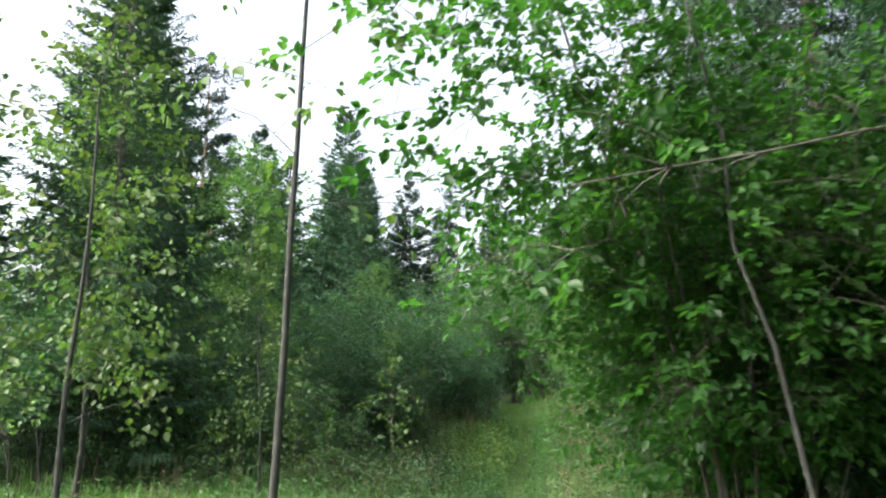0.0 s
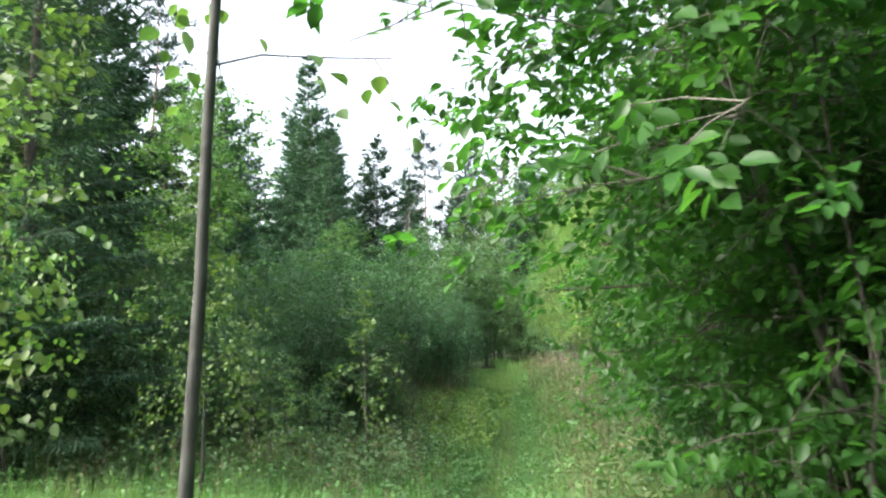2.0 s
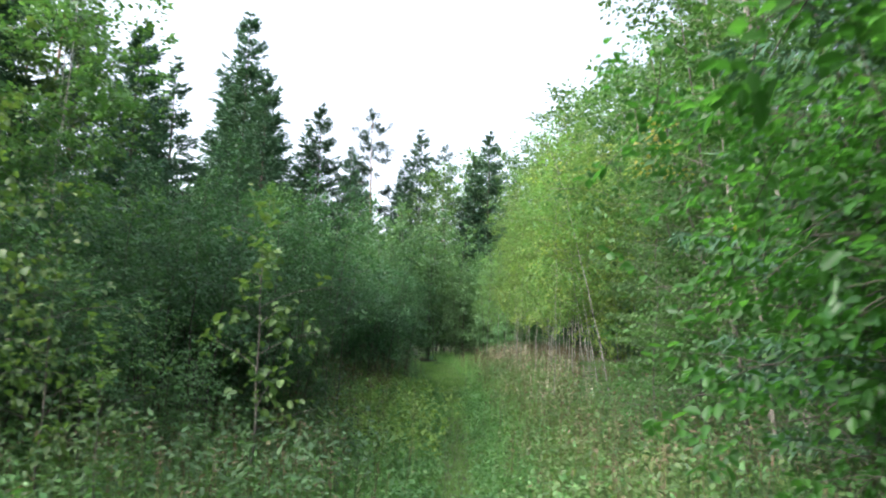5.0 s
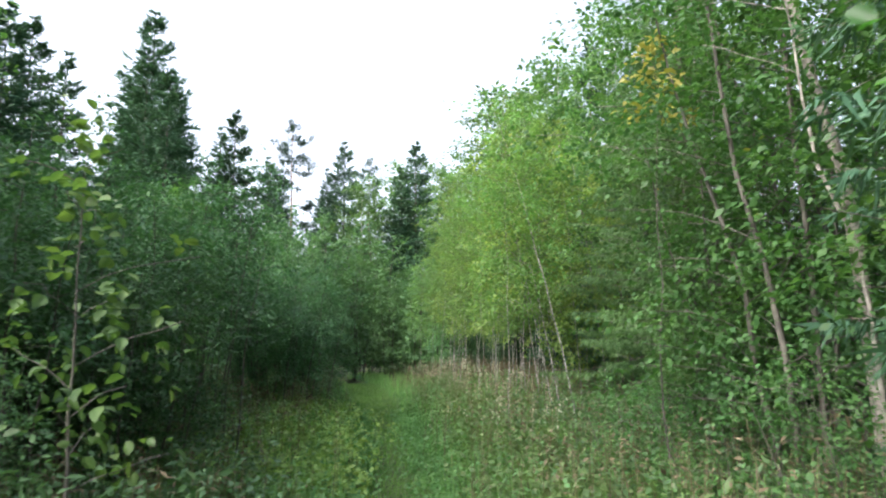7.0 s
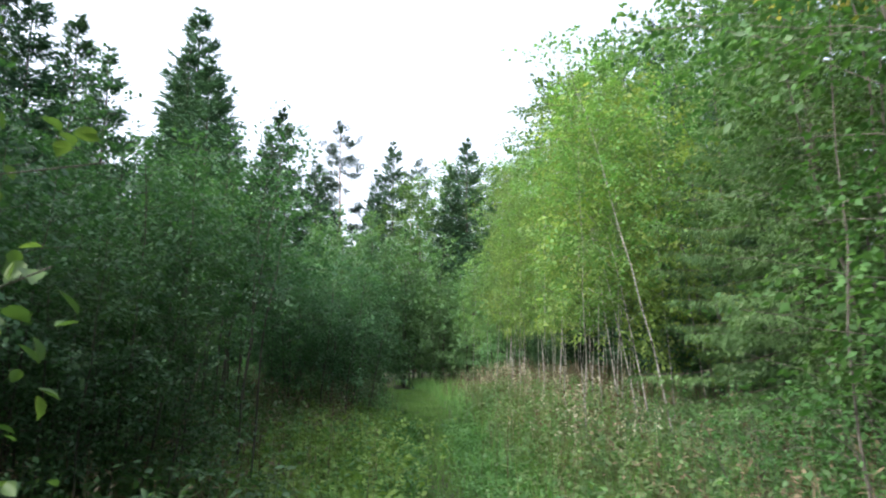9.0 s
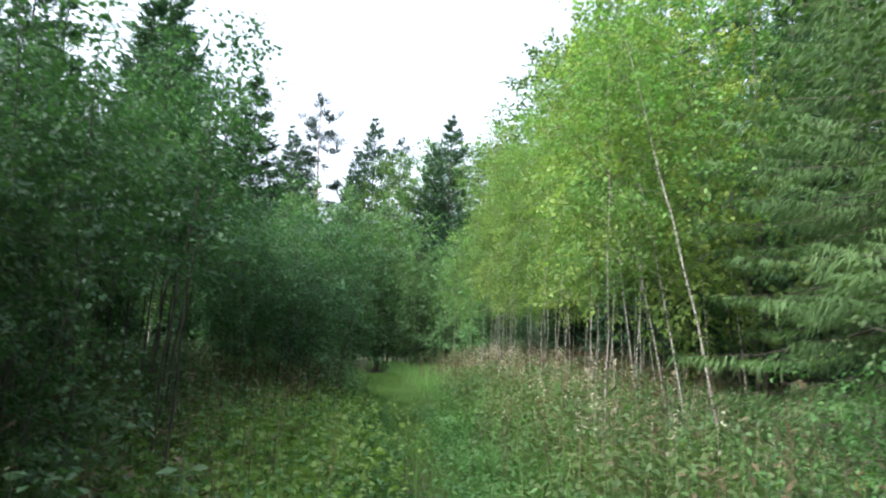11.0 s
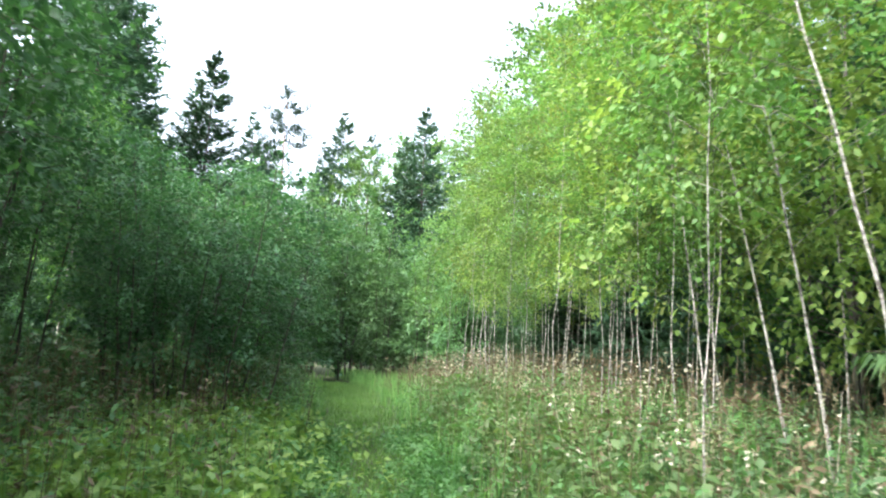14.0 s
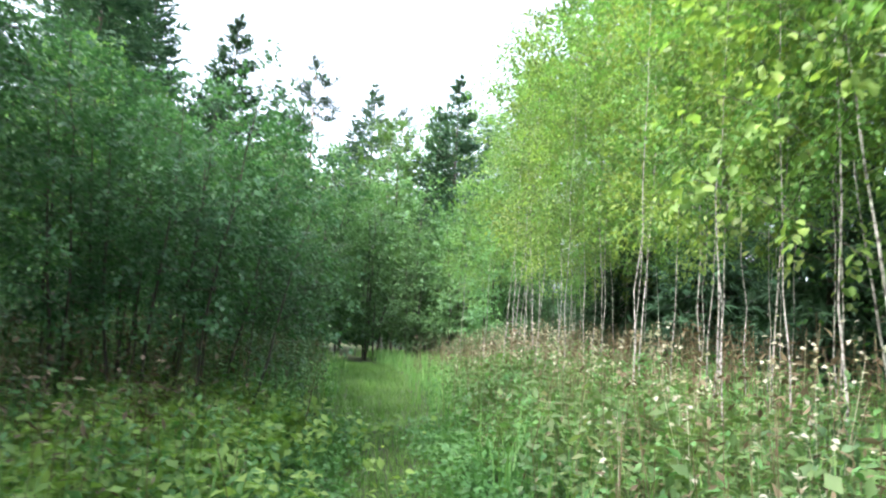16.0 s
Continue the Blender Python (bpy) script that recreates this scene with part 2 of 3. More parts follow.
def stem_line(rng, foot, H, lean=(0, 0), wob=0.04, n=9):
    s = np.linspace(0, 1, n)
    w = np.cumsum(rng.normal(size=(n, 2)) * wob * H / n, axis=0)
    w[0] = 0
    return np.stack([foot[0] + lean[0] * H * s ** 1.2 + w[:, 0], foot[1] + lean[1] * H * s ** 1.2 + w[:, 1], foot[2] + H * s], 1)


def limbs_on(rng, line, r0, cb, R, nl, twigs, up=0.5, prof=None, sides=3, twig=False):
    """Limbs and twigs on a stem: the wood and the twig places where leaves sit."""
    wood, spots = [], []
    prof = prof or (lambda u: np.sqrt(max(0.02, 1 - ((u - 0.35) / 0.68) ** 2)))
    H = line[-1, 2] - line[0, 2]
    for k in range(nl):
        u = (k + rng.uniform(0, 1)) / nl
        f = cb + (1 - cb) * u * 0.97
        base = np.array([np.interp(f, np.linspace(0, 1, len(line)), line[:, c]) for c in range(3)])
        az = k * 2.4 + rng.normal() * 0.4
        Ln = R * prof(u) * rng.uniform(0.65, 1.15)
        s = np.linspace(0, 1, 5)[:, None]
        out = np.array([math.cos(az), math.sin(az), 0])
        lift = up * rng.uniform(0.6, 1.4)
        pts = base + out * Ln * s + np.array([0, 0, 1]) * (lift * Ln * s - 0.25 * Ln * s ** 2) + rng.normal(size=(5, 3)) * 0.03 * Ln * s
        rb = max(0.003, r0 * (1 - f) * 0.32)
        wood.append(tube(pts, np.linspace(rb, 0.003, 5), sides))
        m = max(2, int(twigs * Ln / R))
        q = rng.uniform(0.25, 1.0, m)
        tw = np.stack([np.interp(q, s[:, 0], pts[:, c]) for c in range(3)], 1)
        knot = tw.copy()
        tw += rng.normal(size=(m, 3)) * (0.14 * R * (0.5 + q[:, None] * 0.6))
        if twig:
            wood[-1] = join([wood[-1]] + [tube([a, (a + b) / 2 + [0, 0, 0.02], b], [0.0035, 0.003, 0.002], 3) for a, b in zip(knot, tw)])
        spots.append(tw)
    spots.append(line[-1] + rng.normal(size=(4, 3)) * 0.08 * R)
    return wood, np.concatenate(spots)


def sprays(rng, spots, per, spread, size, droop=0.4, width=0.62, ovate=False):
    """Leafy shoots: at each spot a short twig that points outward, its leaves set along both sides in a loose layer."""
    n = len(spots)
    out = spots - spots.mean(0)
    out[:, 2] *= 0.25
    d = unit(unit(out) + rng.normal(size=(n, 3)) * [0.55, 0.55, 0.3] + [0, 0, -0.15 * droop])
    side = unit(np.cross(d, np.array([0, 0, 1.0]) + rng.normal(size=(n, 3)) * 0.3))
    q = (np.arange(per)[None] + rng.uniform(0, 1, (n, per))) / per
    hand = np.where(np.arange(per) % 2, 1.0, -1.0)[None] * rng.uniform(0.5, 1.0, (n, per))
    run = spread * 2.6 * rng.uniform(0.6, 1.3, (n, 1))
    P = spots[:, None] + d[:, None] * ((q - 0.35) * run)[..., None] + side[:, None] * (hand * spread * 0.25)[..., None]
    P[..., 2] -= 0.3 * spread * q ** 2
    P = (P + rng.normal(size=P.shape) * spread * 0.3).reshape(-1, 3)
    t = d[:, None] * (0.35 + 0.5 * q)[..., None] + side[:, None] * hand[..., None] + rng.normal(size=(n, per, 3)) * 0.35
    t[..., 2] -= droop * 0.7
    t = unit(t.reshape(-1, 3))
    N = len(P)
    up = np.repeat(rng.normal(size=(n, 3)) * 0.35, per, 0) + rng.normal(size=(N, 3)) * 0.35 + [0, 0, 1.0]
    s = unit(np.cross(t, up))
    nn = np.cross(s, t)
    L = (size * rng.uniform(0.6, 1.2, N))[:, None]
    W = L * width / 2
    if not ovate:
        V = np.stack([P, P + t * L * 0.45 + s * W + nn * W * 0.3, P + t * L, P + t * L * 0.45 - s * W + nn * W * 0.3], 1)
        i = np.arange(N)[:, None] * 4
        return V.reshape(-1, 3), [np.concatenate([i + [0, 1, 2], i + [0, 2, 3]])]
    h = nn * W * 0.3
    rim = [(0.14, 0.6), (0.42, 1.0), (0.75, 0.72)]
    V = np.stack([P] + [P + t * L * a + s * W * b + h * b for a, b in rim] + [P + t * L - nn * L * 0.12]
                 + [P + t * L * a - s * W * b + h * b for a, b in rim[::-1]], 1)
    i = np.arange(N)[:, None] * 8
    return V.reshape(-1, 3), [np.concatenate([i + [0, 1, 2, 3, 4], i + [0, 4, 5, 6, 7]])]


def place(x, y, rz=0, s=1.0, dz=0.0, sz=None):
    return pose(x, y, float(land(x, y)) - 0.05 + dz, 0, 0, rz) @ Matrix.Diagonal((s, s, sz or s, 1))


def single_tree(name, label, seed, H, r0, cb, R, nl, twigs, per, leaf, spread, mat, bark, lean=(0, 0), up=0.5, droop=0.4,
                ovate=False, wob=0.04, prof=None, width=0.62, category="tree", sides=7, group="", split=False, twig=False, limb_bark=None):
    rng = np.random.default_rng(seed)
    line = stem_line(rng, (0, 0, 0), H, lean, wob, 12)
    wood, spots = limbs_on(rng, line, r0, cb, R, nl, twigs, up, prof, twig=twig)
    stem = [tube(line, r0 * (1 - 0.88 * np.linspace(0, 1, 12)) * (1 + 0.2 * np.exp(-np.linspace(0, 14, 12))), sides)] + ([] if split else wood)
    root = tagged(new(name), label, category, group)
    V, F = join(stem)
    body = part("trunk", mesh_of("trunk", V, [F], bark, True), root)
    if limb_bark and not split:
        body.data.materials.append(limb_bark)
        at = np.zeros(len(F), np.int32)
        at[11 * sides:] = 1
        body.data.polygons.foreach_set("material_index", at)
    for v, f in wood if split else []:
        part("branch", mesh_of("branch", v, [f], limb_bark or bark, True), body)
    V, F = sprays(rng, spots, per, spread, leaf, droop, width, ovate)
    part("crown", mesh_of("crown", V, F, mat), root)
    return root


def shrub(name, label, seed, H, R, stems, r0, cb, nl, twigs, per, leaf, spread, mat, bark, ovate=False, droop=0.4, splay=0.3,
          category="shrub", group="", up=0.5, width=0.62, base=0.35, reach=0.45, prof=None, twig=False):
    rng = np.random.default_rng(seed)
    root = tagged(new(name), label, category, group)
    allspots = []
    for k in range(stems):
        az = k * 2.4 + rng.normal() * 0.3
        rr = base * math.sqrt((k + 0.5) / stems)
        h = H * rng.uniform(0.7, 1.0)
        ln = splay * math.sqrt((k + 0.3) / stems)
        line = stem_line(rng, (rr * math.cos(az), rr * math.sin(az), 0), h, (ln * math.cos(az), ln * math.sin(az)), 0.07, 9)
        wood, spots = limbs_on(rng, line, r0, cb, R * reach, nl, twigs, up, prof, twig=twig)
        V, F = join([tube(line, r0 * rng.uniform(0.7, 1.1) * (1 - 0.85 * np.linspace(0, 1, 9)), 5)] + wood)
        part("stem", mesh_of("stem", V, [F], bark, True), root)
        allspots.append(spots)
    V, F = sprays(rng, np.concatenate(allspots), per, spread, leaf, droop, width, ovate)
    part("crown", mesh_of("crown", V, F, mat), root)
    return root


def spruce(name, label, seed, H, R, whorls, arms, sprigs, mat, droop=0.35, low=0.06, sprig=0.32, w=0.3, hang=0.9, category="tree", group="", fine=False):
    """A spruce: whorls of boughs, each a flat fan of side shoots whose fringe hangs down. Sprig: the length of a shoot in metres."""
    rng = np.random.default_rng(seed)
    root = tagged(new(name), label, category, group)
    line = stem_line(rng, (0, 0, 0), H, (0, 0), 0.01, 8)
    pieces = [tube(line, H * 0.011 * (1 - 0.95 * np.linspace(0, 1, 8)), 7)]
    knots = 4 if fine else 3
    s = np.linspace(0, 1, knots)
    P, T = [], []
    for i in range(whorls):
        u = min(max((i + rng.uniform(-0.4, 0.4)) / whorls, 0), 0.995)
        h = H * (low + (1 - low) * u)
        L0 = R * (1 - u) ** 0.8 * (0.7 + 0.3 * min(1, u * 6)) * rng.uniform(0.85, 1.12) + 0.05
        axis = np.array([np.interp(h / H, np.linspace(0, 1, 8), line[:, c]) for c in range(3)])
        for k in range(max(4, int(arms * (0.55 + 0.45 * (1 - u))))):
            az = k * 2 * math.pi / arms + i * 1.1 + rng.normal() * 0.3
            Ln = L0 * rng.uniform(0.6, 1.12)
            out = np.array([math.cos(az), math.sin(az), 0])
            side = np.array([-out[1], out[0], 0])
            dz = (0.5 * u - droop * (1 - u)) * Ln * s + 0.16 * Ln * s ** 3
            pts = axis + out * (Ln * s)[:, None] + np.array([0, 0, 1]) * dz[:, None]
            pieces.append(tube(pts, np.linspace(max(0.004, 0.006 * Ln), 0.002, knots), 3))
            m = max(sprigs // 4, int(sprigs * (0.2 + 0.8 * Ln / R)))
            q = np.sqrt(rng.uniform(0.01, 1, m))
            reach = rng.uniform(-1, 1, m) * Ln * 0.42 * (1.15 - q)
            pos = np.stack([np.interp(q, s, pts[:, c]) for c in range(3)], 1) + side * reach[:, None]
            pos[:, 2] -= np.abs(reach) * 0.25
            t = out * rng.uniform(0.3, 1.0, m)[:, None] + side * (np.sign(reach) * rng.uniform(0.1, 0.9, m))[:, None]
            t += rng.normal(size=(m, 3)) * 0.3
            t[:, 2] += 0.5 * u - rng.uniform(0.0, hang, m) * (1 - 0.6 * u)
            P.append(pos)
            T.append(unit(t) * (sprig * rng.uniform(0.55, 1.2, m) * (0.55 + 0.45 * (1 - u)))[:, None])
    V, F = join(pieces)
    part("trunk", mesh_of("trunk", V, [F], BARK_SPRUCE, True), root)
    P, T = np.concatenate(P), np.concatenate(T)
    L = np.linalg.norm(T, axis=1)[:, None]
    a = unit(np.cross(T, rng.normal(size=P.shape) * 0.6 + [0, 0, 1])) * L * w / 2
    V = np.stack([P + a, P + T, P - a], 1).reshape(-1, 3)
    part("crown", mesh_of("crown", V, [np.arange(len(P))[:, None] * 3 + [0, 1, 2]], mat), root)
    return root


def scatter(thing, spots, seed, s=(0.85, 1.15), label=""):
    """The thing at its first spot, copies at the rest. A spot: x, y and, if given, a size."""
    rng = random.Random(seed)
    for k, spot in enumerate(spots):
        size = spot[2] if len(spot) > 2 else rng.uniform(*s)
        m = place(spot[0], spot[1], rng.uniform(0, 360), size)
        if k:
            ob = copy_thing(thing, m)
            if thing.scale[0] != 1:
                ob.matrix_basis = m
        else:
            first = m
    thing.matrix_basis = first


# ---- ground ----
gx = np.concatenate([[-400, -150, -70, -40], np.arange(-24, 24.1, 0.5), [40, 70, 150, 400]])
gy = np.concatenate([[-400, -120, -40, -15], np.arange(-6, 60.1, 0.5), [75, 100, 160, 400, 600]])
GX, GY = np.meshgrid(gx, gy)
gv = np.stack([GX.ravel(), GY.ravel(), land(GX, GY).ravel()], 1)
c = len(gx)
gi = (np.arange(len(gy) - 1)[:, None] * c + np.arange(c - 1)[None]).ravel()[:, None]
tagged(new("ground", mesh_of("ground", gv, [gi + [0, 1, c + 1, c]], SOIL, True)), "mossy forest soil under meadow grass and weeds", "ground", kind="structure")

# ---- far conifers and tall trees ----
sp = spruce("spruce_tree", "tall dark green spruce with drooping boughs in the forest edge", 11, 18, 4.1, 64, 9, 80, NEEDLES, w=0.32, sprig=0.55, group="forest spruces")
scatter(sp, [(-15.5, 48.5, 1.2), (-11.3, 52, 0.92), (0.2, 59, 0.93), (-0.9, 60, 0.84), (-13.3, 47, 0.9), (-6.3, 72, 1.15), (-17.5, 52, 1.0), (-9.8, 36, 0.7), (-11.8, 38.5, 0.8), (-20, 44, 1.05),
             (-12.6, 20, 0.95), (-15.5, 24, 1.05), (-11, 27, 0.6), (-21, 18, 1.0), (-19, 12, 1.0), (-14.5, 14, 0.85)], 1)
sp2 = spruce("spruce_tree", "slender dark spruce standing among the forest trees", 12, 16, 3.0, 60, 8, 66, NEEDLES, droop=0.45, w=0.32, sprig=0.5, group="forest spruces")
# The ones at (6.6, -0.6) and (6.0, -5.0) are unseen, added to block sky light.
scatter(sp2, [(-12.6, 53.5, 1.0), (-8.0, 73, 1.15), (2.4, 62, 0.9), (-9.7, 55, 0.9), (-16, 40, 0.95), (6.5, 38, 0.85), (9, 33, 0.85), (8, 27, 0.75), (11, 44, 1.0),
              (7, 21.5, 0.62), (9.5, 16, 0.8), (7, 12, 0.7), (6.5, 6.5, 0.72), (8.5, 2, 0.8), (12, 24, 0.9), (6.6, -0.6, 0.9), (6.0, -5.0, 0.9), (8, -9, 1.0), (14, -3, 1.0),
              (5.8, 24.2, 0.5), (5.4, 28, 0.5), (5.0, 32, 0.5), (4.6, 36, 0.5), (5.2, 21.4, 0.45)], 2)
pine = single_tree("pine_tree", "tall pine with bare reddish trunk and sparse blue-green crown", 21, 20, 0.17, 0.52, 2.0, 18, 10, 40, 0.4, 0.26, NEEDLES_PINE, BARK_PINE,
                   up=0.3, droop=-0.2, width=0.2, wob=0.03, group="forest pines")
scatter(pine, [(-10.8, 71, 1.08), (-14, 76, 0.95), (-9.0, 78, 0.85), (-4.5, 76, 0.98), (-12.5, 74, 0.8), (-20, 38, 0.75), (-22.5, 42, 0.8), (-18.5, 34, 0.95), (-21, 36, 0.9), (8.5, 40, 0.78), (10, 37, 0.75), (11.5, 47, 0.9)], 3)
tall = single_tree("birch_tree", "tall leafy birch with a light green crown behind the grove", 31, 14, 0.07, 0.2, 2.4, 46, 15, 13, 0.22, 0.27, LEAF_TALL, BARK_BIRCH, up=0.7, wob=0.05, group="tall birches")
scatter(tall, [(4.3, 42, 1.03), (3.0, 46, 0.9), (6.3, 39, 1.0), (5.2, 33.5, 0.88), (6.0, 29, 0.85), (4.6, 36.5, 0.85), (6.8, 25, 0.8), (-1.6, 67, 1.22), (1.2, 68, 1.24), (3.4, 66, 1.2), (-3.4, 58, 0.95),
               (-7, 17, 0.6), (-9.5, 20.5, 0.65), (-8.6, 13.5, 0.6), (-11.5, 10.5, 0.75), (-8.5, 33, 0.5), (-10, 40, 0.6)], 4)

# far woods all round, beyond the clearing
rng = np.random.default_rng(77)
FV, FT = [], []
for k in range(330):
    a = rng.uniform(0, 2 * np.pi)
    d = rng.uniform(38, 95)
    fx, fy = d * math.sin(a), 25 + d * math.cos(a)
    if fy > 40 and abs(fx + 4) < 16 and fy < 84:
        continue
    h = rng.uniform(9, 15) if fy > 84 and abs(fx + 6) < 14 else rng.uniform(12, 18)
    m = 130
    u = rng.uniform(0, 1, m) ** 1.3
    b = rng.uniform(0, 2 * np.pi, m)
    rad = h * 0.17 * (1 - u) * rng.uniform(0.2, 0.7, m)
    out = np.stack([np.cos(b), np.sin(b), 0 * b], 1)
    FV.append(np.array([fx, fy, float(land(fx, fy))]) + out * rad[:, None] + np.stack([0 * u, 0 * u, h * u], 1))
    FT.append((out + rng.normal(size=(m, 3)) * 0.2 + [0, 0, -0.5]) * (h * (0.05 + 0.1 * (1 - u)))[:, None])
FV, FT = np.concatenate(FV), np.concatenate(FT)
fs = unit(np.cross(FT, [0, 0, 1.0])) * np.linalg.norm(FT, axis=1)[:, None] * 0.3
fi = np.arange(len(FV))[:, None] * 4
tagged(new("far_woods", mesh_of("far_woods", np.stack([FV, FV + FT * 0.5 + fs, FV + FT, FV + FT * 0.5 - fs], 1).reshape(-1, 3), [fi + [0, 1, 2, 3]], NEEDLES)),
       "dark distant spruce forest around the clearing", "forest", kind="stuff")

# ---- pale thicket that closes the path ----
pale = shrub("thicket_tree", "young grey-green leafy tree in the thicket where the path bends", 41, 6.5, 2.2, 5, 0.05, 0.12, 18, 13, 7, 0.15, 0.16, LEAF_PALE, BARK_ALDER, splay=0.12, category="tree", group="thicket trees", reach=0.42)
scatter(pale, [(-2.6, 42.5, 1.0), (-1.0, 41.2, 0.85), (0.4, 40, 0.95), (-4.2, 41, 1.1), (-5.2, 38, 1.05), (-4.4, 35, 0.9), (-6.8, 42, 1.3), (-2.2, 47, 1.4), (0.5, 46, 0.98), (-4.8, 48, 1.5), (-4.6, 31.5, 0.8), (-6.3, 14.2, 0.62), (-8.0, 15.2, 0.75),
               (-6.2, 33, 0.85), (-8.0, 36, 1.0), (2.2, 43, 1.2), (-0.4, 51, 1.05), (-7.4, 50, 1.6), (-8.2, 26, 0.6), (-9, 31, 0.8), (1.3, 38.0, 0.75)], 5)

# ---- alder thicket on the shady side of the path ----
alder = shrub("alder_shrub", "dense dark green alder thicket with many thin dark stems", 51, 3.7, 2.2, 20, 0.02, 0.3, 13, 11, 14, 0.06, 0.11, LEAF_ALDER, BARK_ALDER, splay=0.2, base=1.05, group="alder thicket", reach=0.31)
scatter(alder, [(-3.1, 24.7, 1.02), (-3.7, 29.2, 0.8), (-6.6, 24.8, 0.9), (3.4, 38.5, 0.95), (5.4, 38.5, 1.0), (-4.1, 33, 0.95), (-5.6, 18.6, 0.9), (-3.5, 16.6, 0.8)], 6)
alder2 = shrub("alder_shrub", "tall dark alder shrub with bare lower stems in the shade", 52, 4.4, 1.9, 15, 0.018, 0.52, 14, 10, 11, 0.065, 0.11, LEAF_ALDER, BARK_ALDER, splay=0.1, base=1.35, group="alder thicket", reach=0.33)
scatter(alder2, [(-4.5, 20.7, 1.2), (-5.6, 23.6, 1.05), (-3.8, 18.6, 1.05), (-4.5, 15.4, 0.95), (-3.6, 27.4, 0.9), (-6.8, 21.2, 1.1), (-4.3, 13.2, 0.6), (-7.0, 10.6, 0.95), (-9.0, 13.4, 1.1), (-8.2, 18.4, 1.2)], 7)
willow = shrub("willow_shrub", "bushy grey-green willow with fine twigs at the meadow edge", 53, 3.2, 1.9, 10, 0.016, 0.12, 11, 12, 7, 0.08, 0.13, LEAF_WILLOW, BARK_ALDER, splay=0.35, base=0.5, group="willow shrubs", width=0.4)
scatter(willow, [(-3.3, 13.6, 0.66), (-5.0, 13.0, 1.0), (-6.8, 12.0, 1.0), (-8.6, 10.6, 1.1), (-8.5, 22, 1.1)], 8)

# ---- birch and aspen grove on the sunny side ----
grove = [single_tree("young_birch", "slim young birch with pale bark and yellow-green leaves", 61 + k, 6.2, 0.009, 0.34, 0.85, 28, 9, 17, 0.064, 0.14, m, BARK_BIRCH, lean=ln, up=0.9, wob=0.05, group="young birch grove", sides=6, limb_bark=BARK_ALDER, split=True)
         for k, (m, ln) in enumerate([(LEAF_BIRCH, (0.01, 0)), (LEAF_BIRCH, (-0.03, 0.01)), (LEAF_ASPEN, (0.0, -0.02))])]
rg = random.Random(9)
spots = [[], [], []]
for x, y in [(1.55, 20.1), (1.9, 22.1), (1.1, 27.5), (1.45, 27.5), (1.9, 24.3), (2.1, 26.2), (1.7, 22.6), (1.15, 25.6), (0.75, 29), (0.6, 31), (0.3, 33.5), (1.5, 24.0)]:
    spots[rg.randrange(3)].append((x, y, rg.uniform(0.7, 0.98)))
for k in range(40):
    y = rg.uniform(21.5, 36)
    x = np.interp(y, [20, 27, 33, 37], [2.0, 1.3, 0.7, 0.2]) + abs(rg.gauss(0, 1.5)) + 0.1
    spots[rg.choice([0, 0, 1, 1, 2])].append((x, y, rg.uniform(0.66, 1.12) * (1 + 0.012 * (y - 22))))
for k in range(3):
    scatter(grove[k], spots[k], 20 + k)

leaner = single_tree("leaning_birch", "slender white birch leaning over the path with sparse leaves", 71, 5.6, 0.0145, 0.4, 1.0, 24, 9, 14, 0.07, 0.13, LEAF_BIRCH, BARK_BIRCH, lean=(-0.24, 0.02), up=0.7, wob=0.06, split=True, limb_bark=BARK_GREY)
leaner.matrix_basis = place(2.6, 19.5)
thin = single_tree("thin_birch", "thin pale birch sapling leaning toward the path", 72, 3.6, 0.014, 0.5, 0.6, 12, 6, 14, 0.07, 0.12, LEAF_ASPEN, BARK_BIRCH, lean=(-0.2, 0.0), up=0.8, group="thin birch saplings", split=True)
for k, (x, y, rz) in enumerate([(2.45, 20.6, 0), (2.5, 20.2, 10)]):
    m = place(x, y, rz)
    if k:
        copy_thing(thin, m)
    else:
        thin.matrix_basis = m

yng = single_tree("young_aspen", "pale-stemmed young aspen with broad yellow-green leaves at the grove edge", 74, 5.4, 0.012, 0.2, 1.05, 26, 8, 13, 0.075, 0.13, LEAF_ASPEN, BARK_BIRCH, lean=(-0.13, 0.01), up=0.6, wob=0.04,
                  ovate=True, width=0.8, droop=0.6, group="young aspens", split=True, limb_bark=BARK_GREY)
yng.matrix_basis = place(2.42, 21.9)
copy_thing(yng, place(3.5, 21.0, 20))
copy_thing(yng, place(3.0, 22.9, -25))
copy_thing(yng, place(2.95, 20.8, 60, 0.85))

# ---- spruces close to the path ----
near = spruce("young_spruce", "shaggy green spruce with hanging boughs beside the grove", 81, 9, 2.1, 54, 11, 330, NEEDLES_NEAR, droop=0.5, sprig=0.13, w=0.12, hang=2.6, fine=True, group="near spruces")
scatter(near, [(4.05, 18.6, 1.05)], 10)

# ---- bird cherry trees and undergrowth on the right ----
cherry = shrub("bird_cherry_tree", "leafy bird cherry with crooked dark branches and pale stems", 91, 6.5, 3.0, 6, 0.035, 0.16, 19, 17, 14, 0.07, 0.14, LEAF_CHERRY, BARK_GREY, splay=0.16, base=0.5, category="tree", group="bird cherry trees", reach=0.5)
scatter(cherry, [(3.5, 14.2, 1.0), (3.7, 16.5, 0.8), (3.9, 11.6, 1.0), (5.0, 15.6, 1.25), (5.0, 23.5, 1.1),  (4.6, 11.2, 1.1)], 11)
low = shrub("undergrowth_shrub", "low leafy shrub growing under the bird cherries", 92, 1.9, 1.4, 11, 0.01, 0.2, 8, 8, 7, 0.055, 0.13, LEAF_CHERRY, BARK_GREY, splay=0.4, base=0.5, group="undergrowth")
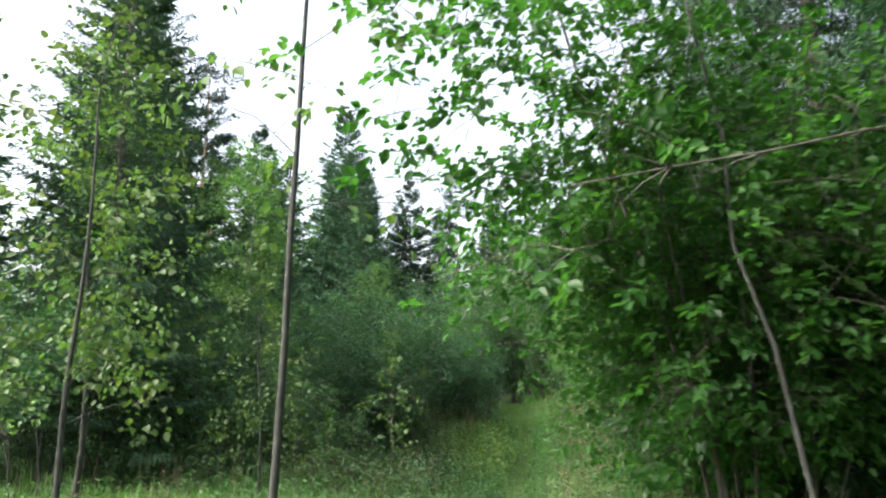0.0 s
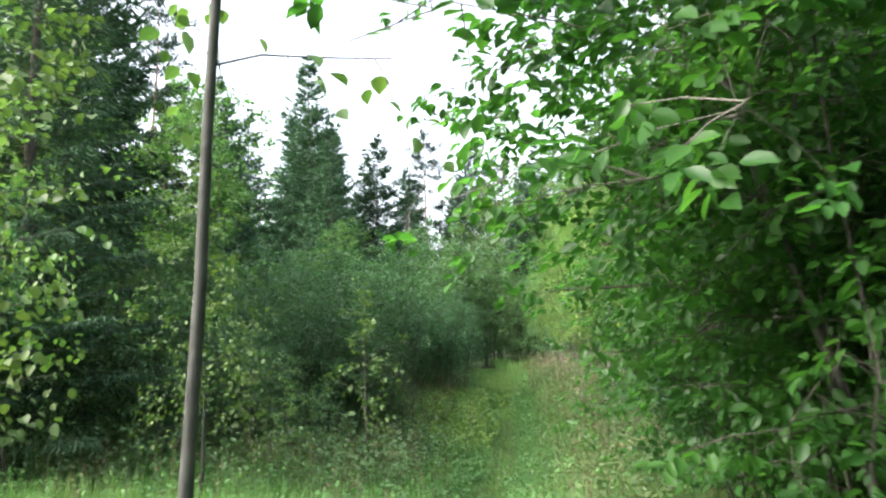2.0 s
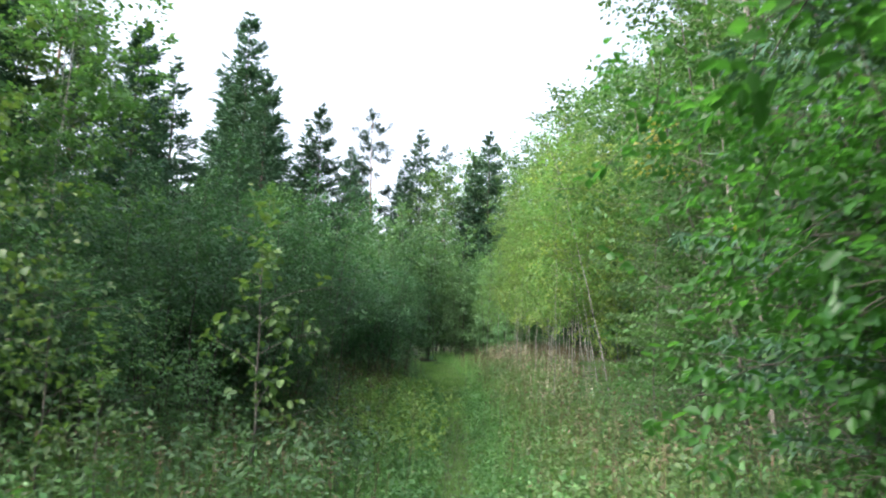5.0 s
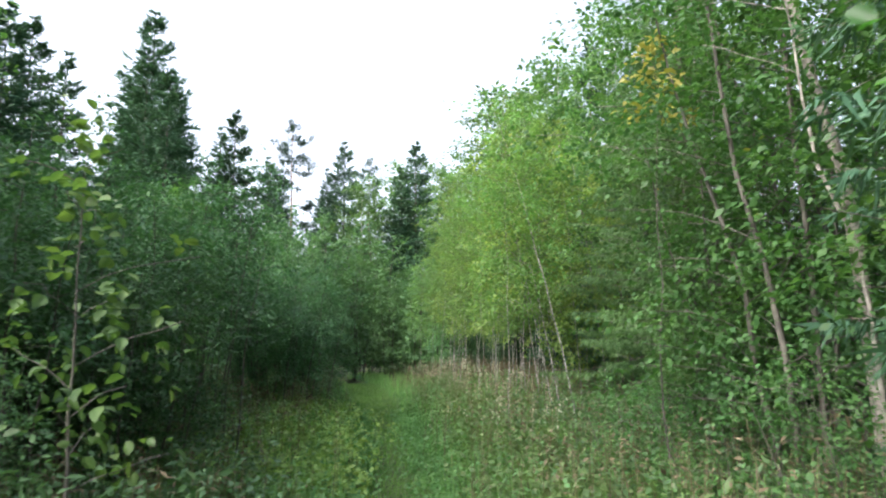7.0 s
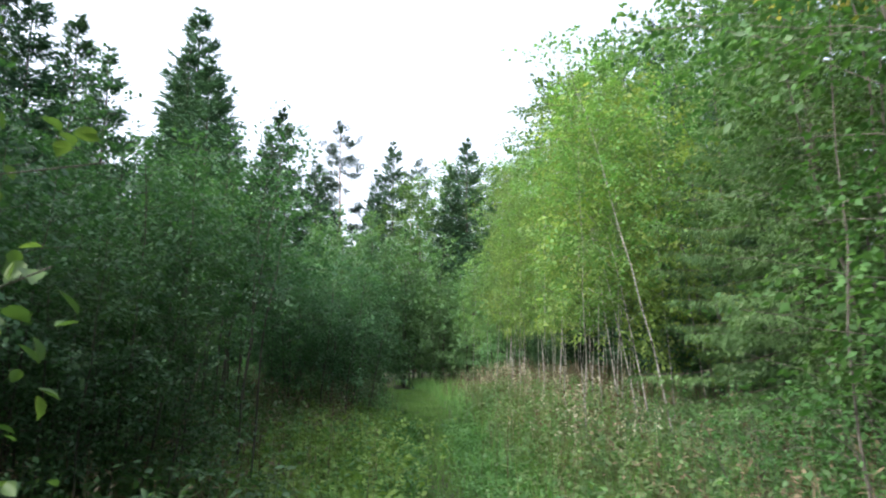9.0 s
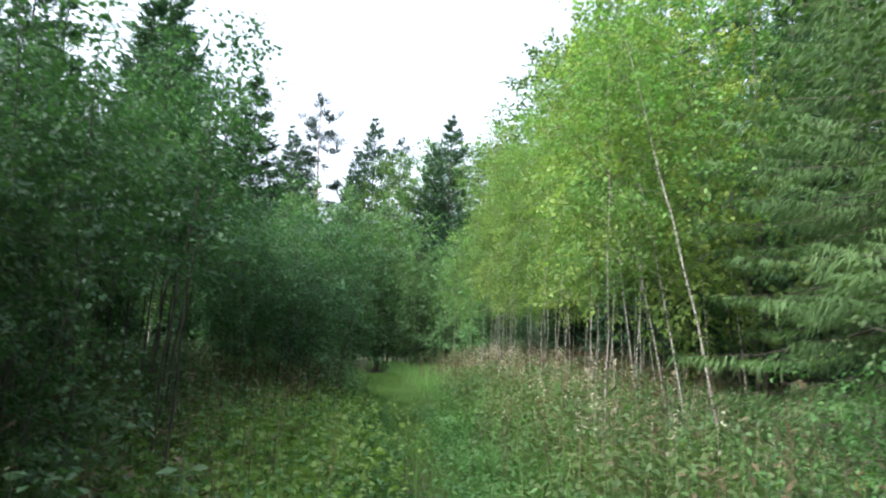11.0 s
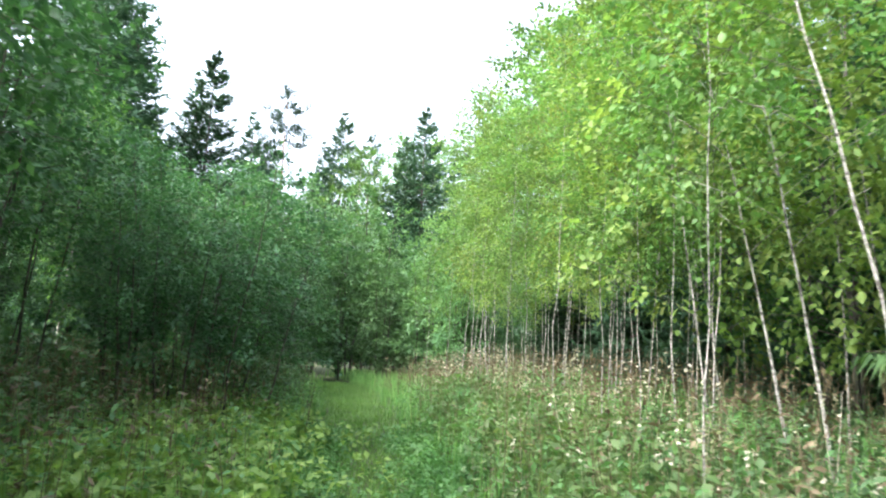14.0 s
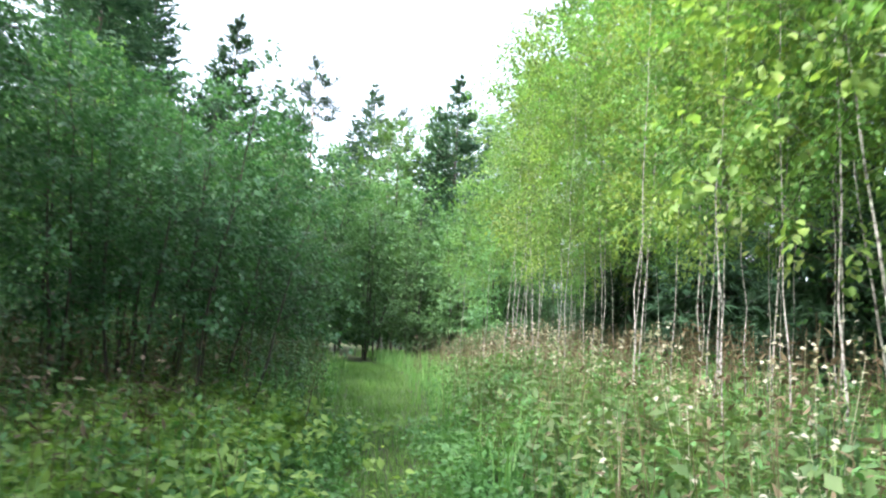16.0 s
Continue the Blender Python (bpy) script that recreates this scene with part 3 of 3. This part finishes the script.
scatter(low, [(2.7, 14.6, 0.75), (2.9, 12.8, 0.8), (2.6, 16.4, 0.7), (3.4, 10.0, 1.0), (3.4, 11.4, 0.9)], 12)
yellow = shrub("autumn_sprig", "small sapling with yellowed autumn leaves", 93, 5.2, 0.7, 1, 0.016, 0.85, 6, 6, 7, 0.09, 0.1, LEAF_YELLOW, BARK_GREY, splay=0.0, category="sapling")
yellow.matrix_basis = place(1.95, 14.6)
grey = single_tree("grey_trunk_tree", "leaning grey-barked tree beside the undergrowth", 94, 8, 0.075, 0.5, 1.6, 24, 12, 18, 0.08, 0.16, LEAF_CHERRY, BARK_PALE, lean=(-0.11, 0), up=0.6, wob=0.07, split=True)
grey.matrix_basis = place(3.7, 13.9)
pole2 = single_tree("pale_stem_tree", "thin pale leaning stem with few leaves", 95, 4.6, 0.02, 0.6, 0.7, 10, 5, 10, 0.08, 0.14, LEAF_CHERRY, BARK_PALE, lean=(-0.16, 0), up=0.6, wob=0.08, split=True)
pole2.matrix_basis = place(2.75, 12.4)

# ---- hazel beside the start ----
hazel = shrub("hazel_shrub", "large hazel shrub with broad green leaves and dark stems", 101, 5.2, 3.4, 11, 0.02, 0.32, 18, 15, 13, 0.082, 0.1, LEAF_HAZEL, BARK_ALDER, ovate=True, splay=0.24, base=0.5, width=0.64,
              droop=0.45, up=0.25, group="hazel shrubs", reach=0.42, prof=lambda u: 0.5 + 0.6 * math.sin(u * 2.6), twig=True)
scatter(hazel, [(2.7, 6.6, 0.98), (2.75, 9.1, 0.72)], 13)
shade = spruce("shady_spruce", "dark old spruce shading the hazel beside the path", 82, 11, 2.3, 50, 9, 330, NEEDLES, droop=0.4, sprig=0.15, w=0.17, hang=1.4, low=0.1, fine=True, group="near spruces")
# The copy at (5.2, 2.2) stays out of view; added to keep sky light off the hazel.
scatter(shade, [(5.3, 5.0, 1.05), (5.1, 7.2, 1.0), (5.2, 2.2, 1.0), (4.3, 9.2, 1.2), (5.7, 11.2, 1.2), (3.7, 10.8, 1.05), (-7.4, 12.3, 1.2)], 16)
rng = np.random.default_rng(5)
s = np.linspace(0, 1, 8)[:, None]
bough = np.array([5.2, 5.0, 4.35]) * (1 - s) + np.array([1.35, 4.0, 3.6]) * s + rng.normal(size=(8, 3)) * 0.025
pieces = [tube(bough, np.linspace(0.016, 0.004, 8), 6)]
for k in range(16):
    a = bough[rng.integers(1, 7)]
    b = a + np.array([-0.12, 0, -0.03]) + rng.normal(size=3) * 0.13
    pieces.append(tube([a, (a + b) / 2 + rng.normal(size=3) * 0.015, b], [0.005, 0.004, 0.002], 4))
V, F = join(pieces)
dead = part("dead_bough", mesh_of("dead_bough", V, [F], BARK_GREY, True), shade, "bare grey lichened bough with short twigs")
dead.matrix_parent_inverse = shade.matrix_basis.inverted()
stem = single_tree("grey_stem_tree", "thin grey leaning stem in front of the hazel", 102, 7.5, 0.021, 0.68, 0.9, 11, 9, 9, 0.09, 0.14, LEAF_HAZEL, BARK_SMOOTH, lean=(-0.14, 0.03), wob=0.07, ovate=True, split=True)
stem.matrix_basis = place(2.75, 5.0)

over = single_tree("overhanging_tree", "leaning leafy tree whose broad-leaved boughs hang over the path", 103, 6.2, 0.04, 0.42, 2.1, 34, 15, 13, 0.1, 0.11, LEAF_HAZEL, BARK_GREY, lean=(-0.23, -0.02), wob=0.05, up=0.15,
                   ovate=True, width=0.64, droop=0.45, twig=True)
over.matrix_basis = place(2.5, 6.4)

# ---- slim trees at the meadow ----
bare = single_tree("slim_aspen", "slim grey aspen trunk, bare below with sparse leaves", 111, 7.5, 0.034, 0.36, 1.1, 16, 4, 6, 0.085, 0.14, LEAF_MEADOW, BARK_SMOOTH, lean=(0.045, 0), wob=0.015, ovate=True, width=0.9, droop=0.8, split=True, twig=True)
bare.matrix_basis = place(-0.68, 4.95)
asp = single_tree("aspen_sapling", "young aspen with round light green leaves in the meadow", 112, 6.0, 0.035, 0.25, 1.2, 26, 8, 8, 0.085, 0.14, LEAF_MEADOW, BARK_SMOOTH, lean=(0.07, 0), wob=0.06, ovate=True, width=0.9, droop=0.8, group="aspen saplings", split=True)
scatter(asp, [(-3.5, 6.5, 1.0), (-5.2, 8.8, 1.1), (-3.4, 10.4, 0.7)], 14)
sap = single_tree("meadow_sapling", "small leafy sapling with yellowish leaves at the path", 113, 2.3, 0.012, 0.3, 0.55, 14, 5, 6, 0.07, 0.09, LEAF_MEADOW, BARK_GREY, ovate=True, width=0.75, group="meadow saplings", split=True)
scatter(sap, [(-2.0, 12.7, 1.3), (-2.5, 10.9, 0.7), (-3.2, 11.4, 1.0)], 15)


# ---- meadow: grasses and weeds ----
def off_track(x, y):
    return x - np.interp(y, TRACK_Y, TRACK_X)


def field(rng, n, y0, y1, x0, x1, keep):
    x, y = rng.uniform(x0, x1, n), rng.uniform(y0, y1, n)
    ok = rng.uniform(size=n) < keep(x, y)
    return np.stack([x[ok], y[ok], land(x[ok], y[ok]) - 0.02], 1)


def blades(name, label, rng, P, h, w, mat, bend=0.35):
    n = len(P)
    az = rng.uniform(0, 2 * np.pi, n)
    d = np.stack([np.cos(az), np.sin(az), np.zeros(n)], 1)
    s = np.stack([-d[:, 1], d[:, 0], d[:, 2]], 1) * (w * rng.uniform(0.6, 1.3, n))[:, None]
    H = (h * rng.uniform(0.5, 1.25, n))[:, None]
    b = bend * rng.uniform(0.2, 1.4, n)[:, None]
    z = np.array([0, 0, 1.0])
    m = P + z * H * 0.6 + d * H * b * 0.3
    V = np.stack([P - s, P + s, m + s * 0.8, m - s * 0.8, P + z * H * (1 - 0.3 * b) + d * H * b], 1).reshape(-1, 3)
    i = np.arange(n)[:, None] * 5
    return tagged(new(name, mesh_of(name, V, [i + [0, 1, 2, 3], i + [3, 2, 4]], mat)), label, "grass", kind="stuff")


def weeds(name, label, rng, P, h, k, leaf, mat, width=0.5, low=0.2, stem=0.004, spread=0.05, category="weeds"):
    """Upright weeds: a thin stem and k leaves each."""
    n = len(P)
    H = h * rng.uniform(0.5, 1.2, n)
    lean = rng.normal(size=(n, 2)) * 0.12
    top = P + np.stack([lean[:, 0] * H, lean[:, 1] * H, H], 1)
    a = rng.uniform(0, np.pi, n)
    s = np.stack([np.cos(a), np.sin(a), a * 0], 1) * stem
    Vs = np.stack([P - s, P + s, top + s * 0.4, top - s * 0.4], 1).reshape(-1, 3)
    Fs = np.arange(n)[:, None] * 4 + [0, 1, 2, 3]
    u = rng.uniform(low, 1.0, (n, k, 1))
    Q = (P[:, None] * (1 - u) + top[:, None] * u).reshape(-1, 3) + rng.normal(size=(n * k, 3)) * [spread, spread, spread * 0.4]
    V, F = leaves(rng, Q, leaf, 0.15, width, 1.6)
    return tagged(new(name, mesh_of(name, np.concatenate([Vs, V]), [Fs] + [f + len(Vs) for f in F], mat)), label, category, kind="stuff")


R = np.random.default_rng(7)
def trackside(x, y):
    """0 on the trodden lane, 1 in the tall growth beside it; the edge wanders."""
    edge = np.interp(y, [4, 9, 14], [0.3, 0.45, 0.6]) + 0.14 * np.sin(2.3 * y + 1.7 * np.sign(off_track(x, y))) + 0.08 * np.sin(5.9 * y)
    return np.clip((np.abs(off_track(x, y)) - edge) / 0.5, 0, 1)



blades("tall_meadow_grass", "tall green meadow grass beside the path", R, field(R, 90000, 0.5, 25, -7.5, 4.5, lambda x, y: (0.012 + 0.988 * trackside(x, y)) * np.where(off_track(x, y) < -4.5, 0.5, 1) * np.interp(y, [8, 12], [1, 0.22])), 0.6, 0.006, GRASS)
blades("near_meadow_grass", "dense green meadow grass around the start of the path", R, field(R, 95000, 1, 11, -8, 2.6, lambda x, y: (0.1 + 0.9 * trackside(x, y)) * np.clip((x + 8) / 3 + 0.3 * np.sin(1.9 * y), 0, 1) * np.clip((y - 1) / 1.5, 0, 1) * np.clip((11 - y) / 2, 0, 1)), 0.5, 0.006, GRASS, 0.5)
blades("path_grass", "short trodden bright green grass on the path", R, field(R, 190000, 1, 40, -4, 3, lambda x, y: np.exp(-(off_track(x, y) / 0.75) ** 2)), 0.14, 0.004, GRASS_PATH, 0.6)
blades("far_meadow_grass", "grass at the far end of the clearing", R, field(R, 26000, 25, 46, -7, 5, lambda x, y: trackside(x, y)), 0.45, 0.01, GRASS)
weeds("green_weeds", "leafy green nettles and herbs in the meadow", R, field(R, 9500, 1.5, 30, -7, 4, lambda x, y: trackside(x, y)), 0.6, 12, 0.08, WEED)
weeds("lime_weeds", "pale yellow-green leafy ground cover by the path", R, field(R, 6000, 17.5, 25.5, -3.4, 0.2, lambda x, y: np.exp(-((off_track(x, y) + 1.7) / 0.75) ** 2)), 0.42, 10, 0.095, WEED_LIME, 0.7)
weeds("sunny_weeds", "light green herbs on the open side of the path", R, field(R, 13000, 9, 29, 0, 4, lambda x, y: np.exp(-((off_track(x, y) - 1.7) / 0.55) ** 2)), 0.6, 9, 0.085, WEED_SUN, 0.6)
weeds("low_herbs", "low green clover-like herbs along the track", R, field(R, 20000, 2, 26, -2, 2.5, lambda x, y: np.exp(-((np.abs(off_track(x, y)) - 0.75) / 0.4) ** 2)), 0.22, 8, 0.06, WEED, 0.75)
weeds("dry_stalks", "dry brown weed stalks standing in the grass", R, field(R, 5200, 4, 36, -5, 4, lambda x, y: trackside(x, y) * np.where(off_track(x, y) > 0, 1, 0.7)), 0.9, 7, 0.05, DRY, 0.3, 0.35, 0.004, 0.03)
weeds("fluffy_seed_heads", "withered willowherb with white fluffy seed heads", R, field(R, 1600, 18, 34, 0, 5, lambda x, y: np.exp(-((off_track(x, y) - 2.1) / 0.6) ** 2)), 0.9, 6, 0.036, FLUFF, 0.9, 0.82, 0.003, 0.03)
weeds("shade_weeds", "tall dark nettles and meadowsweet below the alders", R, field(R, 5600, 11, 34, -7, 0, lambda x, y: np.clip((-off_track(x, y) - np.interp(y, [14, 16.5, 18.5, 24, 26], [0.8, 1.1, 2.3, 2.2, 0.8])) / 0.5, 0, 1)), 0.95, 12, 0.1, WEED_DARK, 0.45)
weeds("brown_weeds", "withered brown weeds at the foot of the thicket", R, field(R, 4300, 12, 36, -6, 4, lambda x, y: np.clip((np.abs(off_track(x, y)) - 1.2) / 0.8, 0, 1)), 0.9, 9, 0.08, DRY, 0.35, 0.3)
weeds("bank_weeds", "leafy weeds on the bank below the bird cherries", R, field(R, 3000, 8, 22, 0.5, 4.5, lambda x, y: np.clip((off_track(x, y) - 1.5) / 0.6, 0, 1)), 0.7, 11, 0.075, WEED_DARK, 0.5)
blades("woodland_grass", "sparse grass under the trees around the meadow", R, field(R, 34000, -8, 46, -18, 13, lambda x, y: np.where((np.abs(off_track(x, y)) < 4) & (y > 1), 0, 1)), 0.4, 0.012, GRASS)
